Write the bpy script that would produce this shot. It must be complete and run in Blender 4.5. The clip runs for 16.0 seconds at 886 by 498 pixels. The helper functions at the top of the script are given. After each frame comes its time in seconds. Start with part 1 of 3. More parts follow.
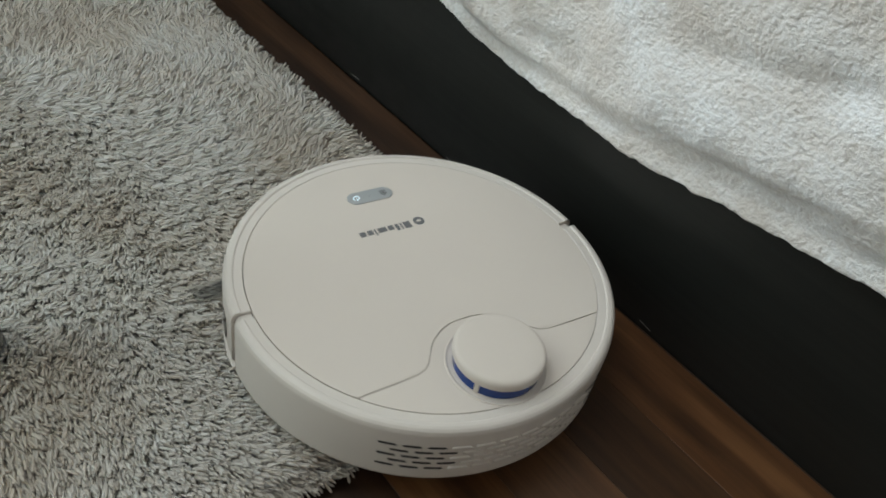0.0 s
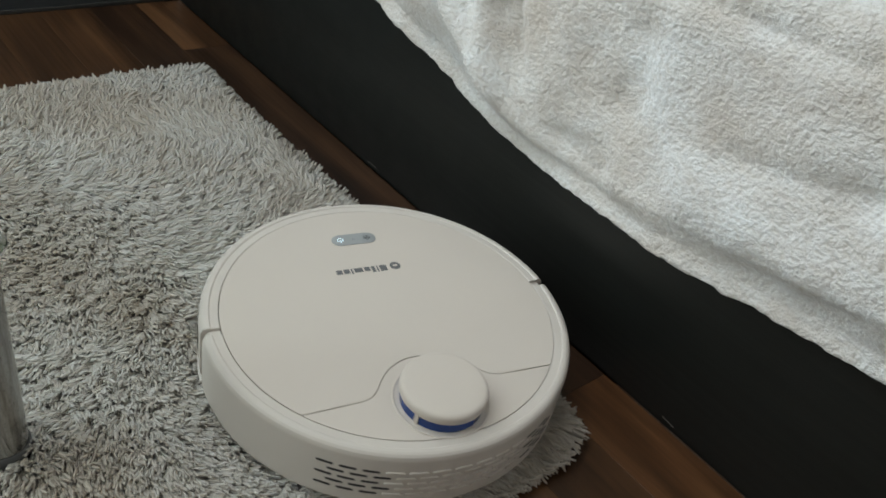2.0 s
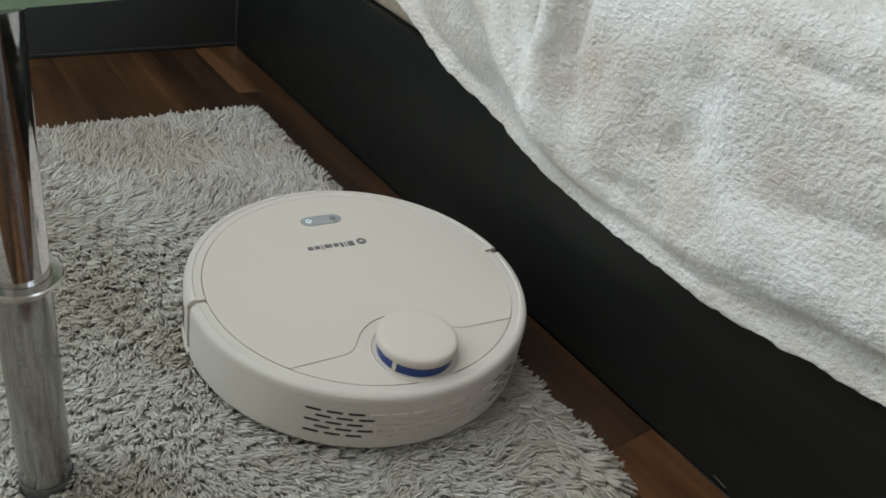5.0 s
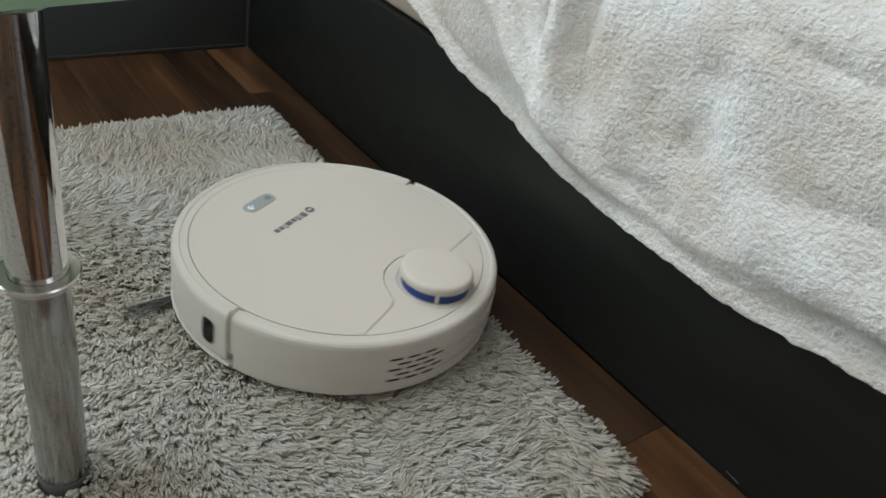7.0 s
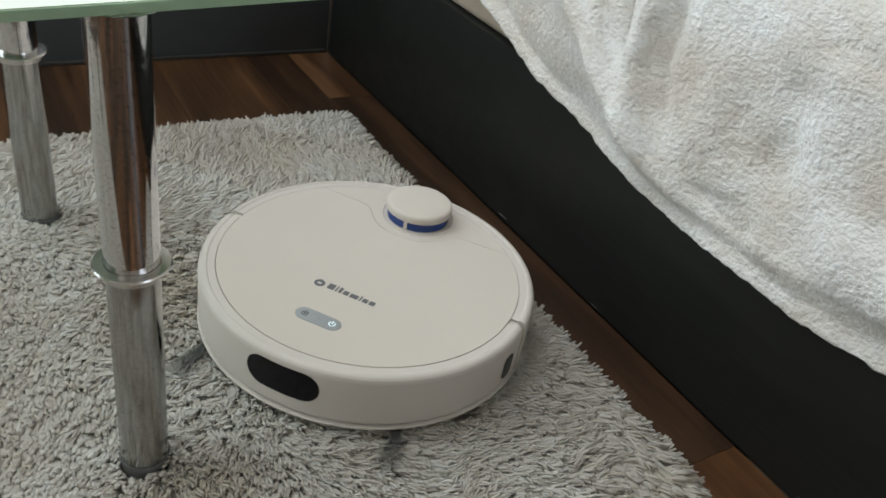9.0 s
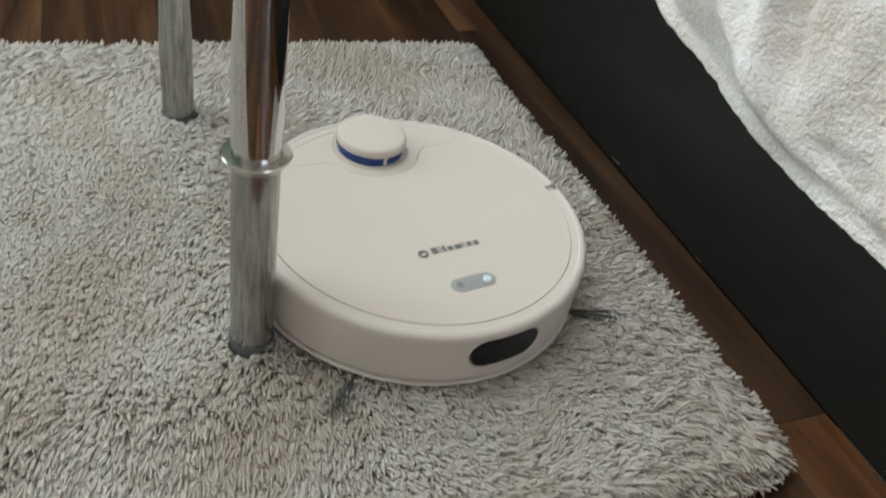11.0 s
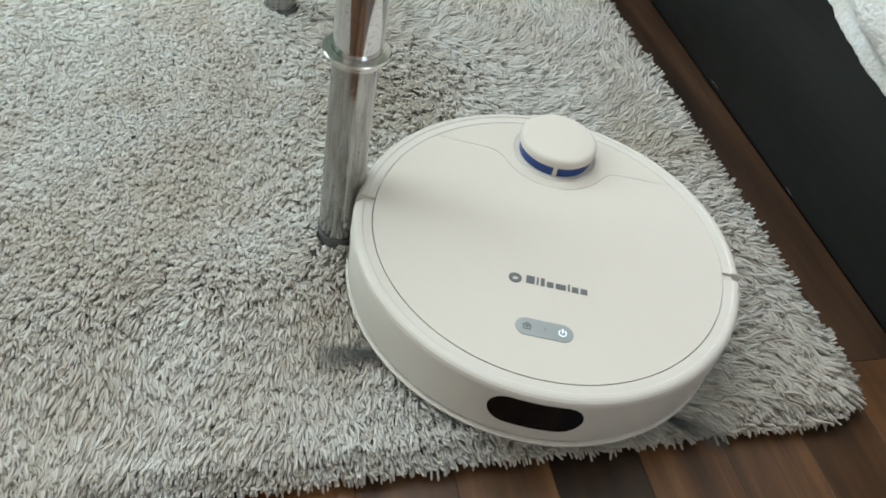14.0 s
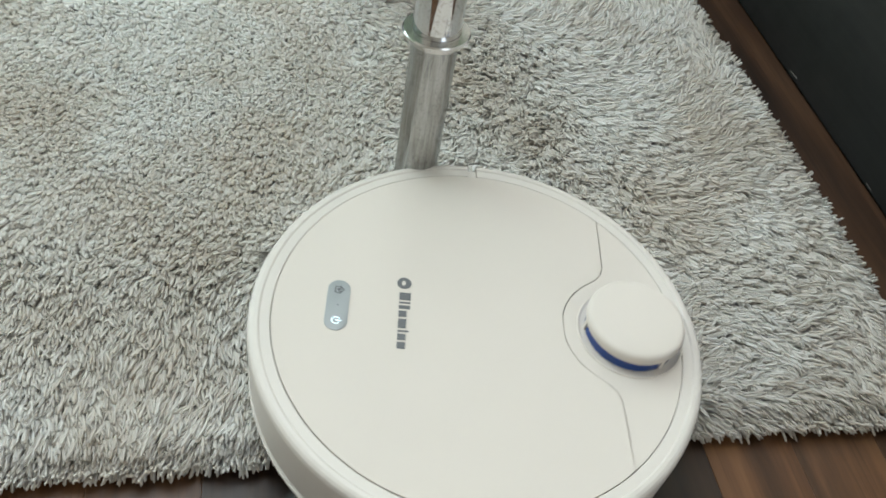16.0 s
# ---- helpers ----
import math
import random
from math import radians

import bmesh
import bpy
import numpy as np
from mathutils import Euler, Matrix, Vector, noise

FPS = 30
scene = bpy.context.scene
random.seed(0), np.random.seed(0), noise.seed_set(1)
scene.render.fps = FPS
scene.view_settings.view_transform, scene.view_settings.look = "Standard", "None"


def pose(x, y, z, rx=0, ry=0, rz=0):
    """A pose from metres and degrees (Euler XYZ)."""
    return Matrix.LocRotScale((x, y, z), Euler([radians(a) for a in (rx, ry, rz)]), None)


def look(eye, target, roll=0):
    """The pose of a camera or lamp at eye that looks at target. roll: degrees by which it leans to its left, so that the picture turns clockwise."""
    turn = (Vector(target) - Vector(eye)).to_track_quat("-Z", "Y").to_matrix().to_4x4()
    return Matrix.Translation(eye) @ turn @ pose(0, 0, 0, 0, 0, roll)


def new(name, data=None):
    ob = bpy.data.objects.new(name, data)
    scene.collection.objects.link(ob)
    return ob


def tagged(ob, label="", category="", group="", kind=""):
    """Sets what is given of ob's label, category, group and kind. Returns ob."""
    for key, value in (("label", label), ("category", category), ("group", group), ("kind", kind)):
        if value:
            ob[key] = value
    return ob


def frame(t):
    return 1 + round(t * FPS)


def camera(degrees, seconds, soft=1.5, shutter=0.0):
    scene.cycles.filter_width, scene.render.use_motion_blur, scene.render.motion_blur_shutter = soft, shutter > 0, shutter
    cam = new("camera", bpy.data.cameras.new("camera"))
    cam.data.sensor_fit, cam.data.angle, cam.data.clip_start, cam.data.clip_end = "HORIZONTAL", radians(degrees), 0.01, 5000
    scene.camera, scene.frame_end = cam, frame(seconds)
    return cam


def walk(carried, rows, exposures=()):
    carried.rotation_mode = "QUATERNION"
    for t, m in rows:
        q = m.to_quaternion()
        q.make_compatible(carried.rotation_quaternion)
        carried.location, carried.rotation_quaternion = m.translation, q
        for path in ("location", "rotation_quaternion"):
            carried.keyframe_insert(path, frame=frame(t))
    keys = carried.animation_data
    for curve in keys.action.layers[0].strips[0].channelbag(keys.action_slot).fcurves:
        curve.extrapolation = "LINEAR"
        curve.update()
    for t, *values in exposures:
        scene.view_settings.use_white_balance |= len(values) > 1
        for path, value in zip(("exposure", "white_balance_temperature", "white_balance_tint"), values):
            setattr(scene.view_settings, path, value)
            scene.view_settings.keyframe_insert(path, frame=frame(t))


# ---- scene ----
cam = camera(57.36, 16.0, soft=1.68, shutter=0.5)
# seconds, x, y, z, yaw, pitch, roll
PATH = [
    (0, -0.4921, -0.2936, 0.5894, -38.406, -41.664, -8.778),
    (0.5, -0.5219, -0.2646, 0.5926, -40.625, -40.184, -9.979),
    (1, -0.5219, -0.2597, 0.6026, -39.938, -39.121, -10.357),
    (1.5, -0.5223, -0.2572, 0.6034, -39.485, -37.899, -10.204),
    (2, -0.5234, -0.2539, 0.6018, -38.904, -36.594, -10.392),
    (2.5, -0.5242, -0.2529, 0.5980, -38.370, -35.403, -10.306),
    (3, -0.5224, -0.2550, 0.5996, -37.832, -34.853, -9.926),
    (3.5, -0.5228, -0.2545, 0.6012, -37.222, -34.534, -9.909),
    (4, -0.5229, -0.2502, 0.5977, -36.493, -34.224, -10.050),
    (6.5, -0.5375, -0.2461, 0.5897, -35.365, -33.338, -10.207),
    (7, -0.5330, -0.2501, 0.5903, -35.210, -33.687, -9.647),
    (7.5, -0.5320, -0.2474, 0.5873, -34.595, -33.820, -9.477),
    (8, -0.5365, -0.2490, 0.5900, -33.361, -33.410, -9.335),
    (10.5, -0.5507, -0.2527, 0.5925, -22.697, -35.996, -8.953),
    (11, -0.5513, -0.2820, 0.5837, -19.886, -39.074, -9.612),
    (11.5, -0.5482, -0.2897, 0.5824, -18.324, -42.184, -10.337),
    (12, -0.5472, -0.2874, 0.5856, -17.049, -43.949, -10.454),
    (12.5, -0.5516, -0.2863, 0.5850, -15.684, -44.621, -10.383),
    (13, -0.5571, -0.2920, 0.5903, -14.134, -45.314, -9.911),
    (13.5, -0.5615, -0.2959, 0.5912, -13.122, -45.851, -9.629),
    (14, -0.5624, -0.2959, 0.5892, -12.476, -46.489, -9.449),
    (14.5, -0.5665, -0.2990, 0.5866, -11.681, -47.228, -9.085),
    (15, -0.5686, -0.2982, 0.5870, -10.717, -47.782, -8.662),
    (15.5, -0.5734, -0.3021, 0.5859, -9.592, -47.901, -8.185),
    (16, -0.5753, -0.2994, 0.5875, -8.201, -48.080, -7.967),
]
# exposure in stops, white balance
EXPOSURES = [(0.0, -0.54, 6440, 12), (4.0, -0.55, 6470, 13), (8.0, -0.46, 6450, 13), (10.5, -0.38, 6700, 17), (11.5, -0.05, 6430, 12), (12.5, 0.05, 6260, 10), (16.0, 0.12, 6260, 10)]
walk(cam, [(t, pose(x, y, z, 90 + pitch, roll, yaw)) for t, x, y, z, yaw, pitch, roll in PATH], EXPOSURES)


# ---- world and daylight ----
def make_world():
    world = bpy.data.worlds.new("sky")
    world.use_nodes = True
    nt = world.node_tree
    sky = nt.nodes.new("ShaderNodeTexSky")
    sky.sky_type = "NISHITA"
    sky.sun_disc = False
    sky.sun_elevation, sky.sun_rotation = radians(40), radians(200)
    back = nt.nodes["Background"]
    back.inputs["Strength"].default_value = 0.12
    nt.links.new(sky.outputs[0], back.inputs["Color"])
    scene.world = world


def area_lamp(name, at, target, w, h, power, colour):
    data = bpy.data.lights.new(name, "AREA")
    data.shape, data.size, data.size_y = "RECTANGLE", w, h
    data.energy, data.color = power, colour
    ob = new(name, data)
    ob.matrix_world = look(at, target)
    return ob


make_world()
# The windows are out of view; their place and power follow the shading.
ROOM = (-1.68, 1.9, -2.6, 1.8, 2.55)  # x0 x1 y0 y1 height
WIN_A = (0.30, 1.60, 0.75, 2.35)      # in the wall at y0: x0 x1 z0 z1
WIN_B = (0.60, 1.74, 0.06, 2.25)      # in the wall at x0: y0 y1 z0 z1
WIN_N = (-1.60, 0.05, 0.75, 2.25)     # in the wall at y1: x0 x1 z0 z1
area_lamp("daylight_far", ((WIN_N[0] + WIN_N[1]) / 2, ROOM[3] + 0.02, 1.5), ((WIN_N[0] + WIN_N[1]) / 2, 0, 1.1), 1.60, 1.45, 27, (0.87, 0.955, 0.96))
area_lamp("daylight_front", ((WIN_A[0] + WIN_A[1]) / 2, ROOM[2] - 0.02, 1.55), ((WIN_A[0] + WIN_A[1]) / 2, 0, 0.9), 1.25, 1.55, 15, (0.87, 0.95, 0.96))
area_lamp("daylight_side", (ROOM[0] - 0.02, (WIN_B[0] + WIN_B[1]) / 2, 1.15), (0, (WIN_B[0] + WIN_B[1]) / 2, 1.15), 1.10, 2.1, 38, (0.80, 0.955, 0.93))
ROOF_OPENING = (-1.60, -0.20, 0.1, 1.5)    # added ceiling opening, out of view: x0 x1 y0 y1
# Overhead fill, added to light level tops more than upright sides.
area_lamp("daylight_roof", (-0.90, 0.8, ROOM[4] + 0.09), (-0.90, 0.8, 0.0), 1.35, 1.35, 32, (0.89, 0.955, 0.94))


# ---- materials ----
class Mat:
    """A small node-graph writer."""

    def __init__(self, name, rough=0.5, metal=0.0, **sockets):
        self.m = bpy.data.materials.new(name)
        self.m.use_nodes = True
        self.nt = self.m.node_tree
        self.b = self.nt.nodes["Principled BSDF"]
        self.b.inputs["Roughness"].default_value = rough
        self.b.inputs["Metallic"].default_value = metal
        for k, v in sockets.items():
            self.b.inputs[k.replace("_", " ")].default_value = v

    def node(self, kind, **kw):
        n = self.nt.nodes.new(kind)
        for k, v in kw.items():
            n.inputs[k.replace("_", " ")].default_value = v
        return n

    def link(self, a, b):
        self.nt.links.new(a, b)

    def coords(self, scale=(1, 1, 1), rot=(0, 0, 0)):
        tc = self.nt.nodes.new("ShaderNodeTexCoord")
        mp = self.nt.nodes.new("ShaderNodeMapping")
        mp.inputs["Scale"].default_value = scale
        mp.inputs["Rotation"].default_value = rot
        self.link(tc.outputs["Object"], mp.inputs["Vector"])
        return mp.outputs[0]

    def noise(self, scale, detail=3.0, vec=None, rough=0.55):
        n = self.node("ShaderNodeTexNoise", Scale=scale, Detail=detail, Roughness=rough)
        if vec is None:
            vec = self.coords()
        self.link(vec, n.inputs["Vector"])
        return n.outputs["Fac"]

    def ramp(self, fac, stops):
        r = self.nt.nodes.new("ShaderNodeValToRGB")
        e = r.color_ramp.elements
        while len(e) < len(stops):
            e.new(0.5)
        for el, (p, c) in zip(e, stops):
            el.position = p
            el.color = (*c, 1) if len(c) == 3 else c
        self.link(fac, r.inputs[0])
        return r.outputs[0]

    def mix(self, fac, a, b, mode="MIX"):
        n = self.nt.nodes.new("ShaderNodeMix")
        n.data_type, n.blend_type = "RGBA", mode
        for s, v in ((n.inputs[0], fac), (n.inputs[6], a), (n.inputs[7], b)):
            if isinstance(v, (int, float)):
                s.default_value = v
            elif isinstance(v, tuple):
                s.default_value = (*v, 1)
            else:
                self.link(v, s)
        return n.outputs[2]

    def colour(self, c):
        if isinstance(c, tuple):
            self.b.inputs["Base Color"].default_value = (*c, 1)
        else:
            self.link(c, self.b.inputs["Base Color"])
        return self

    def rough(self, sock):
        self.link(sock, self.b.inputs["Roughness"])
        return self

    def bump(self, sock, dist, strength=1.0):
        n = self.node("ShaderNodeBump", Strength=strength, Distance=dist)
        self.link(sock, n.inputs["Height"])
        self.link(n.outputs[0], self.b.inputs["Normal"])
        return self


def grey(v):
    return (v, v, v)


def mat_plastic(name, c, rough):
    m = Mat(name, rough)
    n = m.noise(9, 4)
    m.colour(m.mix(n, tuple(x * 0.965 for x in c), tuple(min(1, x * 1.02) for x in c)))
    m.rough(m.ramp(m.noise(30, 5), [(0.3, grey(rough - 0.05)), (0.7, grey(rough + 0.07))]))
    m.bump(m.noise(1400, 1), 0.00002, 0.35)
    return m.m


def mat_wood(name, dark, mid, light):
    m = Mat(name, 0.42)
    tc = m.nt.nodes.new("ShaderNodeTexCoord")
    oi = m.nt.nodes.new("ShaderNodeObjectInfo")
    off = m.nt.nodes.new("ShaderNodeVectorMath")
    off.operation = "MULTIPLY_ADD"
    comb = m.nt.nodes.new("ShaderNodeCombineXYZ")
    for i in range(3):
        m.link(oi.outputs["Random"], comb.inputs[i])
    m.link(comb.outputs[0], off.inputs[0])
    off.inputs[1].default_value = (7, 13, 5)
    m.link(tc.outputs["Object"], off.inputs[2])
    mp = m.nt.nodes.new("ShaderNodeMapping")
    mp.inputs["Scale"].default_value = (30, 2.6, 30)
    m.link(off.outputs[0], mp.inputs["Vector"])
    grain = m.noise(1.0, 6, mp.outputs[0], 0.62)
    mp2 = m.nt.nodes.new("ShaderNodeMapping")
    mp2.inputs["Scale"].default_value = (300, 7, 300)
    m.link(off.outputs[0], mp2.inputs["Vector"])
    fine = m.noise(1.0, 3, mp2.outputs[0])
    base = m.ramp(grain, [(0.30, dark), (0.5, mid), (0.72, light)])
    shade = m.ramp(oi.outputs["Random"], [(0.0, grey(0.62)), (1.0, grey(1.25))])
    c = m.mix(1.0, base, shade, "MULTIPLY")
    c = m.mix(m.ramp(fine, [(0.55, grey(0)), (0.75, grey(0.45))]), c, dark)
    m.colour(c)
    m.rough(m.ramp(fine, [(0.3, grey(0.33)), (0.8, grey(0.5))]))
    m.bump(fine, 0.0002, 0.4)
    return m.m


def mat_pile():
    m = Mat("shag_yarn", 0.42)
    geo = m.nt.nodes.new("ShaderNodeNewGeometry")
    c = m.ramp(geo.outputs["Random Per Island"], [(0.0, (0.85, 0.805, 0.745)), (0.5, (0.92, 0.895, 0.855)), (1.0, (0.955, 0.945, 0.92))])
    blotch = m.ramp(m.noise(6, 3), [(0.36, (0.885, 0.84, 0.79)), (0.6, (1.0, 1.0, 1.0))])
    c = m.mix(1.0, c, blotch, "MULTIPLY")
    m.colour(c)
    m.b.inputs["Specular IOR Level"].default_value = 0.55
    thin = m.nt.nodes.new("ShaderNodeBsdfTranslucent")
    m.link(c, thin.inputs["Color"])
    mix = m.nt.nodes.new("ShaderNodeMixShader")
    mix.inputs[0].default_value = 0.55
    m.link(m.b.outputs[0], mix.inputs[1])
    m.link(thin.outputs[0], mix.inputs[2])
    m.link(mix.outputs[0], m.nt.nodes["Material Output"].inputs["Surface"])
    return m.m


def mat_fleece():
    m = Mat("cream_fleece", 0.85)
    nap = m.noise(8, 5, m.coords((1.2, 0.8, 1.2)), 0.6)
    tuft = m.noise(240, 4, m.coords((1, 0.8, 1)), 0.6)
    c = m.ramp(nap, [(0.34, (0.66, 0.59, 0.525)), (0.50, (0.78, 0.745, 0.71)), (0.64, (0.90, 0.905, 0.905))])
    # Low spots of the tuft bump are painted darker, as shade between tufts.
    c = m.mix(m.ramp(tuft, [(0.36, grey(0.35)), (0.52, grey(0))]), c, (0.60, 0.54, 0.47))
    m.colour(c)
    m.b.inputs["Sheen Weight"].default_value = 0.5
    m.b.inputs["Sheen Roughness"].default_value = 0.5
    clump = m.noise(85, 3)
    add = m.nt.nodes.new("ShaderNodeMath")
    add.operation = "ADD"
    m.link(tuft, add.inputs[0])
    m.link(clump, add.inputs[1])
    m.bump(add.outputs[0], 0.0056, 0.9)
    return m.m


def mat_bed_panel():
    m = Mat("black_brown_laminate", 0.48)
    g = m.noise(1.0, 5, m.coords((160, 4, 160)))
    m.colour(m.ramp(g, [(0.3, (0.0098, 0.0104, 0.0092)), (0.7, (0.0150, 0.0157, 0.0140))]))
    m.b.inputs["Specular IOR Level"].default_value = 0.32
    m.rough(m.ramp(m.noise(14, 4), [(0.3, grey(0.36)), (0.7, grey(0.5))]))
    m.bump(g, 0.0001, 0.3)
    return m.m


def mat_board():
    m = Mat("slate_grey_board", 0.5)
    m.colour(m.mix(m.noise(12, 5), (0.072, 0.080, 0.088), (0.095, 0.104, 0.112)))
    m.bump(m.noise(300, 2), 0.0001, 0.3)
    return m.m


def mat_chrome():
    m = Mat("chrome", 0.05, 1.0)
    dirt = m.ramp(m.noise(420, 5, None, 0.7), [(0.52, grey(0)), (0.68, grey(1))])
    m.colour(m.mix(dirt, (0.66, 0.66, 0.665), (0.36, 0.35, 0.335)))
    m.rough(m.ramp(m.noise(60, 6, None, 0.7), [(0.4, grey(0.04)), (0.75, grey(0.22))]))
    return m.m


def mat_worn_chrome():
    m = Mat("dulled_chrome", 0.2, 1.0)
    streak = m.noise(1.0, 5, m.coords((260, 260, 22)), 0.7)
    spots = m.noise(520, 5, None, 0.75)
    # Streaks and dirt specks; colours also darkened to dim the reflected rug.
    c = m.mix(m.ramp(streak, [(0.40, grey(0)), (0.66, grey(1))]), (0.47, 0.47, 0.465), (0.29, 0.28, 0.265))
    c = m.mix(m.ramp(spots, [(0.56, grey(0)), (0.66, grey(0.9))]), c, (0.13, 0.125, 0.115))
    m.colour(c)
    m.rough(m.ramp(m.noise(70, 6, None, 0.7), [(0.35, grey(0.10)), (0.75, grey(0.30))]))
    return m.m


def mat_plain(name, c, rough, var=0.06, scale=20.0, metal=0.0):
    m = Mat(name, rough, metal)
    m.colour(m.mix(m.noise(scale, 4), tuple(x * (1 - var) for x in c), tuple(min(1, x * (1 + var)) for x in c)))
    m.bump(m.noise(scale * 14, 3), 0.0002, 0.25)
    return m.m


def mat_clear(name, c, rough, ior):
    m = Mat(name, rough)
    m.colour(c)
    m.b.inputs["Transmission Weight"].default_value = 1.0
    m.b.inputs["IOR"].default_value = ior
    return m.m


def mat_glow(name, c, strength):
    m = Mat(name, 0.4)
    m.colour(c)
    m.b.inputs["Emission Color"].default_value = (*c, 1)
    m.b.inputs["Emission Strength"].default_value = strength
    return m.m


WHITE = mat_plastic("white_plastic", (0.640, 0.578, 0.520), 0.60)
WHITE.node_tree.nodes["Principled BSDF"].inputs["Specular IOR Level"].default_value = 0.3
WHITE_SIDE = mat_plastic("white_plastic_shell", (0.64, 0.588, 0.538), 0.40)
# Greyer than the shell, to stand in for shade in the lid groove.
SEAM = mat_plain("seam_painted_shade", (0.24, 0.22, 0.20), 0.6)
BLACK = mat_plain("black_gloss_window", (0.006, 0.006, 0.007), 0.12, 0.1)
# Flat black stands in for the dark depth of the rear vents.
SLOT_SHADE = mat_plain("black_slot_shade", (0.012, 0.012, 0.012), 0.6)
BLACK.node_tree.nodes["Principled BSDF"].inputs["Specular IOR Level"].default_value = 0.16
BLUE = mat_plain("blue_lidar_window", (0.006, 0.040, 0.20), 0.2)
PANEL_GREY = mat_plain("grey_button_plastic", (0.33, 0.345, 0.35), 0.35, 0.04)
INK = mat_plain("dark_grey_print", (0.13, 0.13, 0.135), 0.5)
ICON = mat_plain("icon_print", (0.12, 0.125, 0.13), 0.5)
GLOW = mat_glow("power_light", (0.75, 0.92, 1.0), 0.6)
BRISTLE = mat_plain("dark_bristle", (0.06, 0.061, 0.057), 0.7)
FOOT_DARK = mat_plain("dark_foot_grey", (0.10, 0.10, 0.098), 0.5)
UNDER = mat_plain("dark_underside", (0.03, 0.03, 0.03), 0.6)
PILE = mat_pile()
BACKING = mat_plain("rug_backing", (0.88, 0.85, 0.80), 0.95, 0.15, 90)
FLEECE = mat_fleece()
PANEL = mat_bed_panel()
BOARD = mat_board()
DUST = mat_plain("dusty_grey_strip", (0.045, 0.042, 0.039), 0.9, 0.4, 120)
MATTRESS = mat_plain("beige_mattress_cloth", (0.42, 0.34, 0.27), 0.9, 0.08, 60)
CHROME = mat_chrome()
CHROME_WORN = mat_worn_chrome()
STEEL = mat_plain("satin_steel", (0.62, 0.60, 0.58), 0.22, 0.05, 60, 1.0)
CLEAR = mat_clear("clear_acrylic", (0.93, 0.92, 0.92), 0.06, 1.49)
LACQUER = mat_plain("beige_frosted_glass", (0.50, 0.56, 0.42), 0.08, 0.02, 5)
GLASS_EDGE = mat_plain("green_glass_edge", (0.36, 0.52, 0.36), 0.10, 0.10, 25)
WALL = mat_plain("warm_white_wall_paint", (0.72, 0.67, 0.60), 0.9, 0.03, 6)
CEILING = mat_plain("white_ceiling_paint", (0.80, 0.79, 0.76), 0.95, 0.02, 6)
FRAME = mat_plain("white_window_frame", (0.8, 0.8, 0.78), 0.4, 0.02)
# Dark strip tone, deepened further to carry the shade beside the bed.
WOOD_DARK = mat_wood("walnut_strip_dark", (0.012, 0.0056, 0.0029), (0.031, 0.0145, 0.0070), (0.065, 0.031, 0.0145))
WOOD_MID = mat_wood("walnut_strip_mid", (0.026, 0.0115, 0.0050), (0.085, 0.038, 0.0160), (0.165, 0.078, 0.032))
WOOD_LIGHT = mat_wood("walnut_strip_light", (0.050, 0.0200, 0.0075), (0.150, 0.063, 0.0235), (0.250, 0.115, 0.045))
GROOVE = mat_plain("floor_joint", (0.022, 0.011, 0.006), 0.7)


# ---- mesh helpers ----
def smooth_by_angle(me, deg):
    bm = bmesh.new()
    bm.from_mesh(me)
    for f in bm.faces:
        f.smooth = True
    for e in bm.edges:
        e.smooth = len(e.link_faces) == 2 and e.calc_face_angle(0) < radians(deg)
    bm.to_mesh(me)
    bm.free()


def part(name, bm, material, parent=None, label="", angle=35):
    me = bpy.data.meshes.new(name)
    bmesh.ops.recalc_face_normals(bm, faces=bm.faces)
    bm.to_mesh(me)
    bm.free()
    for m in material if isinstance(material, (list, tuple)) else [material]:
        me.materials.append(m)
    smooth_by_angle(me, angle)
    ob = new(name, me)
    ob.parent = parent
    return tagged(ob, label)


def thing(name, label, category, kind="", group=""):
    return tagged(new(name), label, category, group, kind)


def box_bm(x0, x1, y0, y1, z0, z1, bevel=0.0, seg=2):
    bm = bmesh.new()
    bmesh.ops.create_cube(bm, size=1)
    for v in bm.verts:
        v.co = Vector((x0 + (v.co.x + 0.5) * (x1 - x0), y0 + (v.co.y + 0.5) * (y1 - y0), z0 + (v.co.z + 0.5) * (z1 - z0)))
    if bevel:
        bmesh.ops.bevel(bm, geom=list(bm.edges), offset=bevel, segments=seg, affect="EDGES", profile=0.5)
    return bm


def revolve_bm(profile, n, a0=0.0, a1=360.0, cx=0.0, cy=0.0):
    """A closed profile of (radius, z) swept round the z axis, whole or from a0 to a1 degrees with closed ends."""
    bm = bmesh.new()
    whole = abs(a1 - a0) >= 359.9
    k = n if whole else n + 1
    rings = []
    for i in range(k):
        a = radians(a0 + (a1 - a0) * i / n)
        rings.append([bm.verts.new((cx + r * math.cos(a), cy + r * math.sin(a), z)) for r, z in profile])
    m = len(profile)
    for i in range(n):
        p, q = rings[i], rings[(i + 1) % k]
        for j in range(m):
            bm.faces.new((p[j], q[j], q[(j + 1) % m], p[(j + 1) % m]))
    if not whole:
        bm.faces.new(rings[0])
        bm.faces.new(rings[-1][::-1])
    return bm


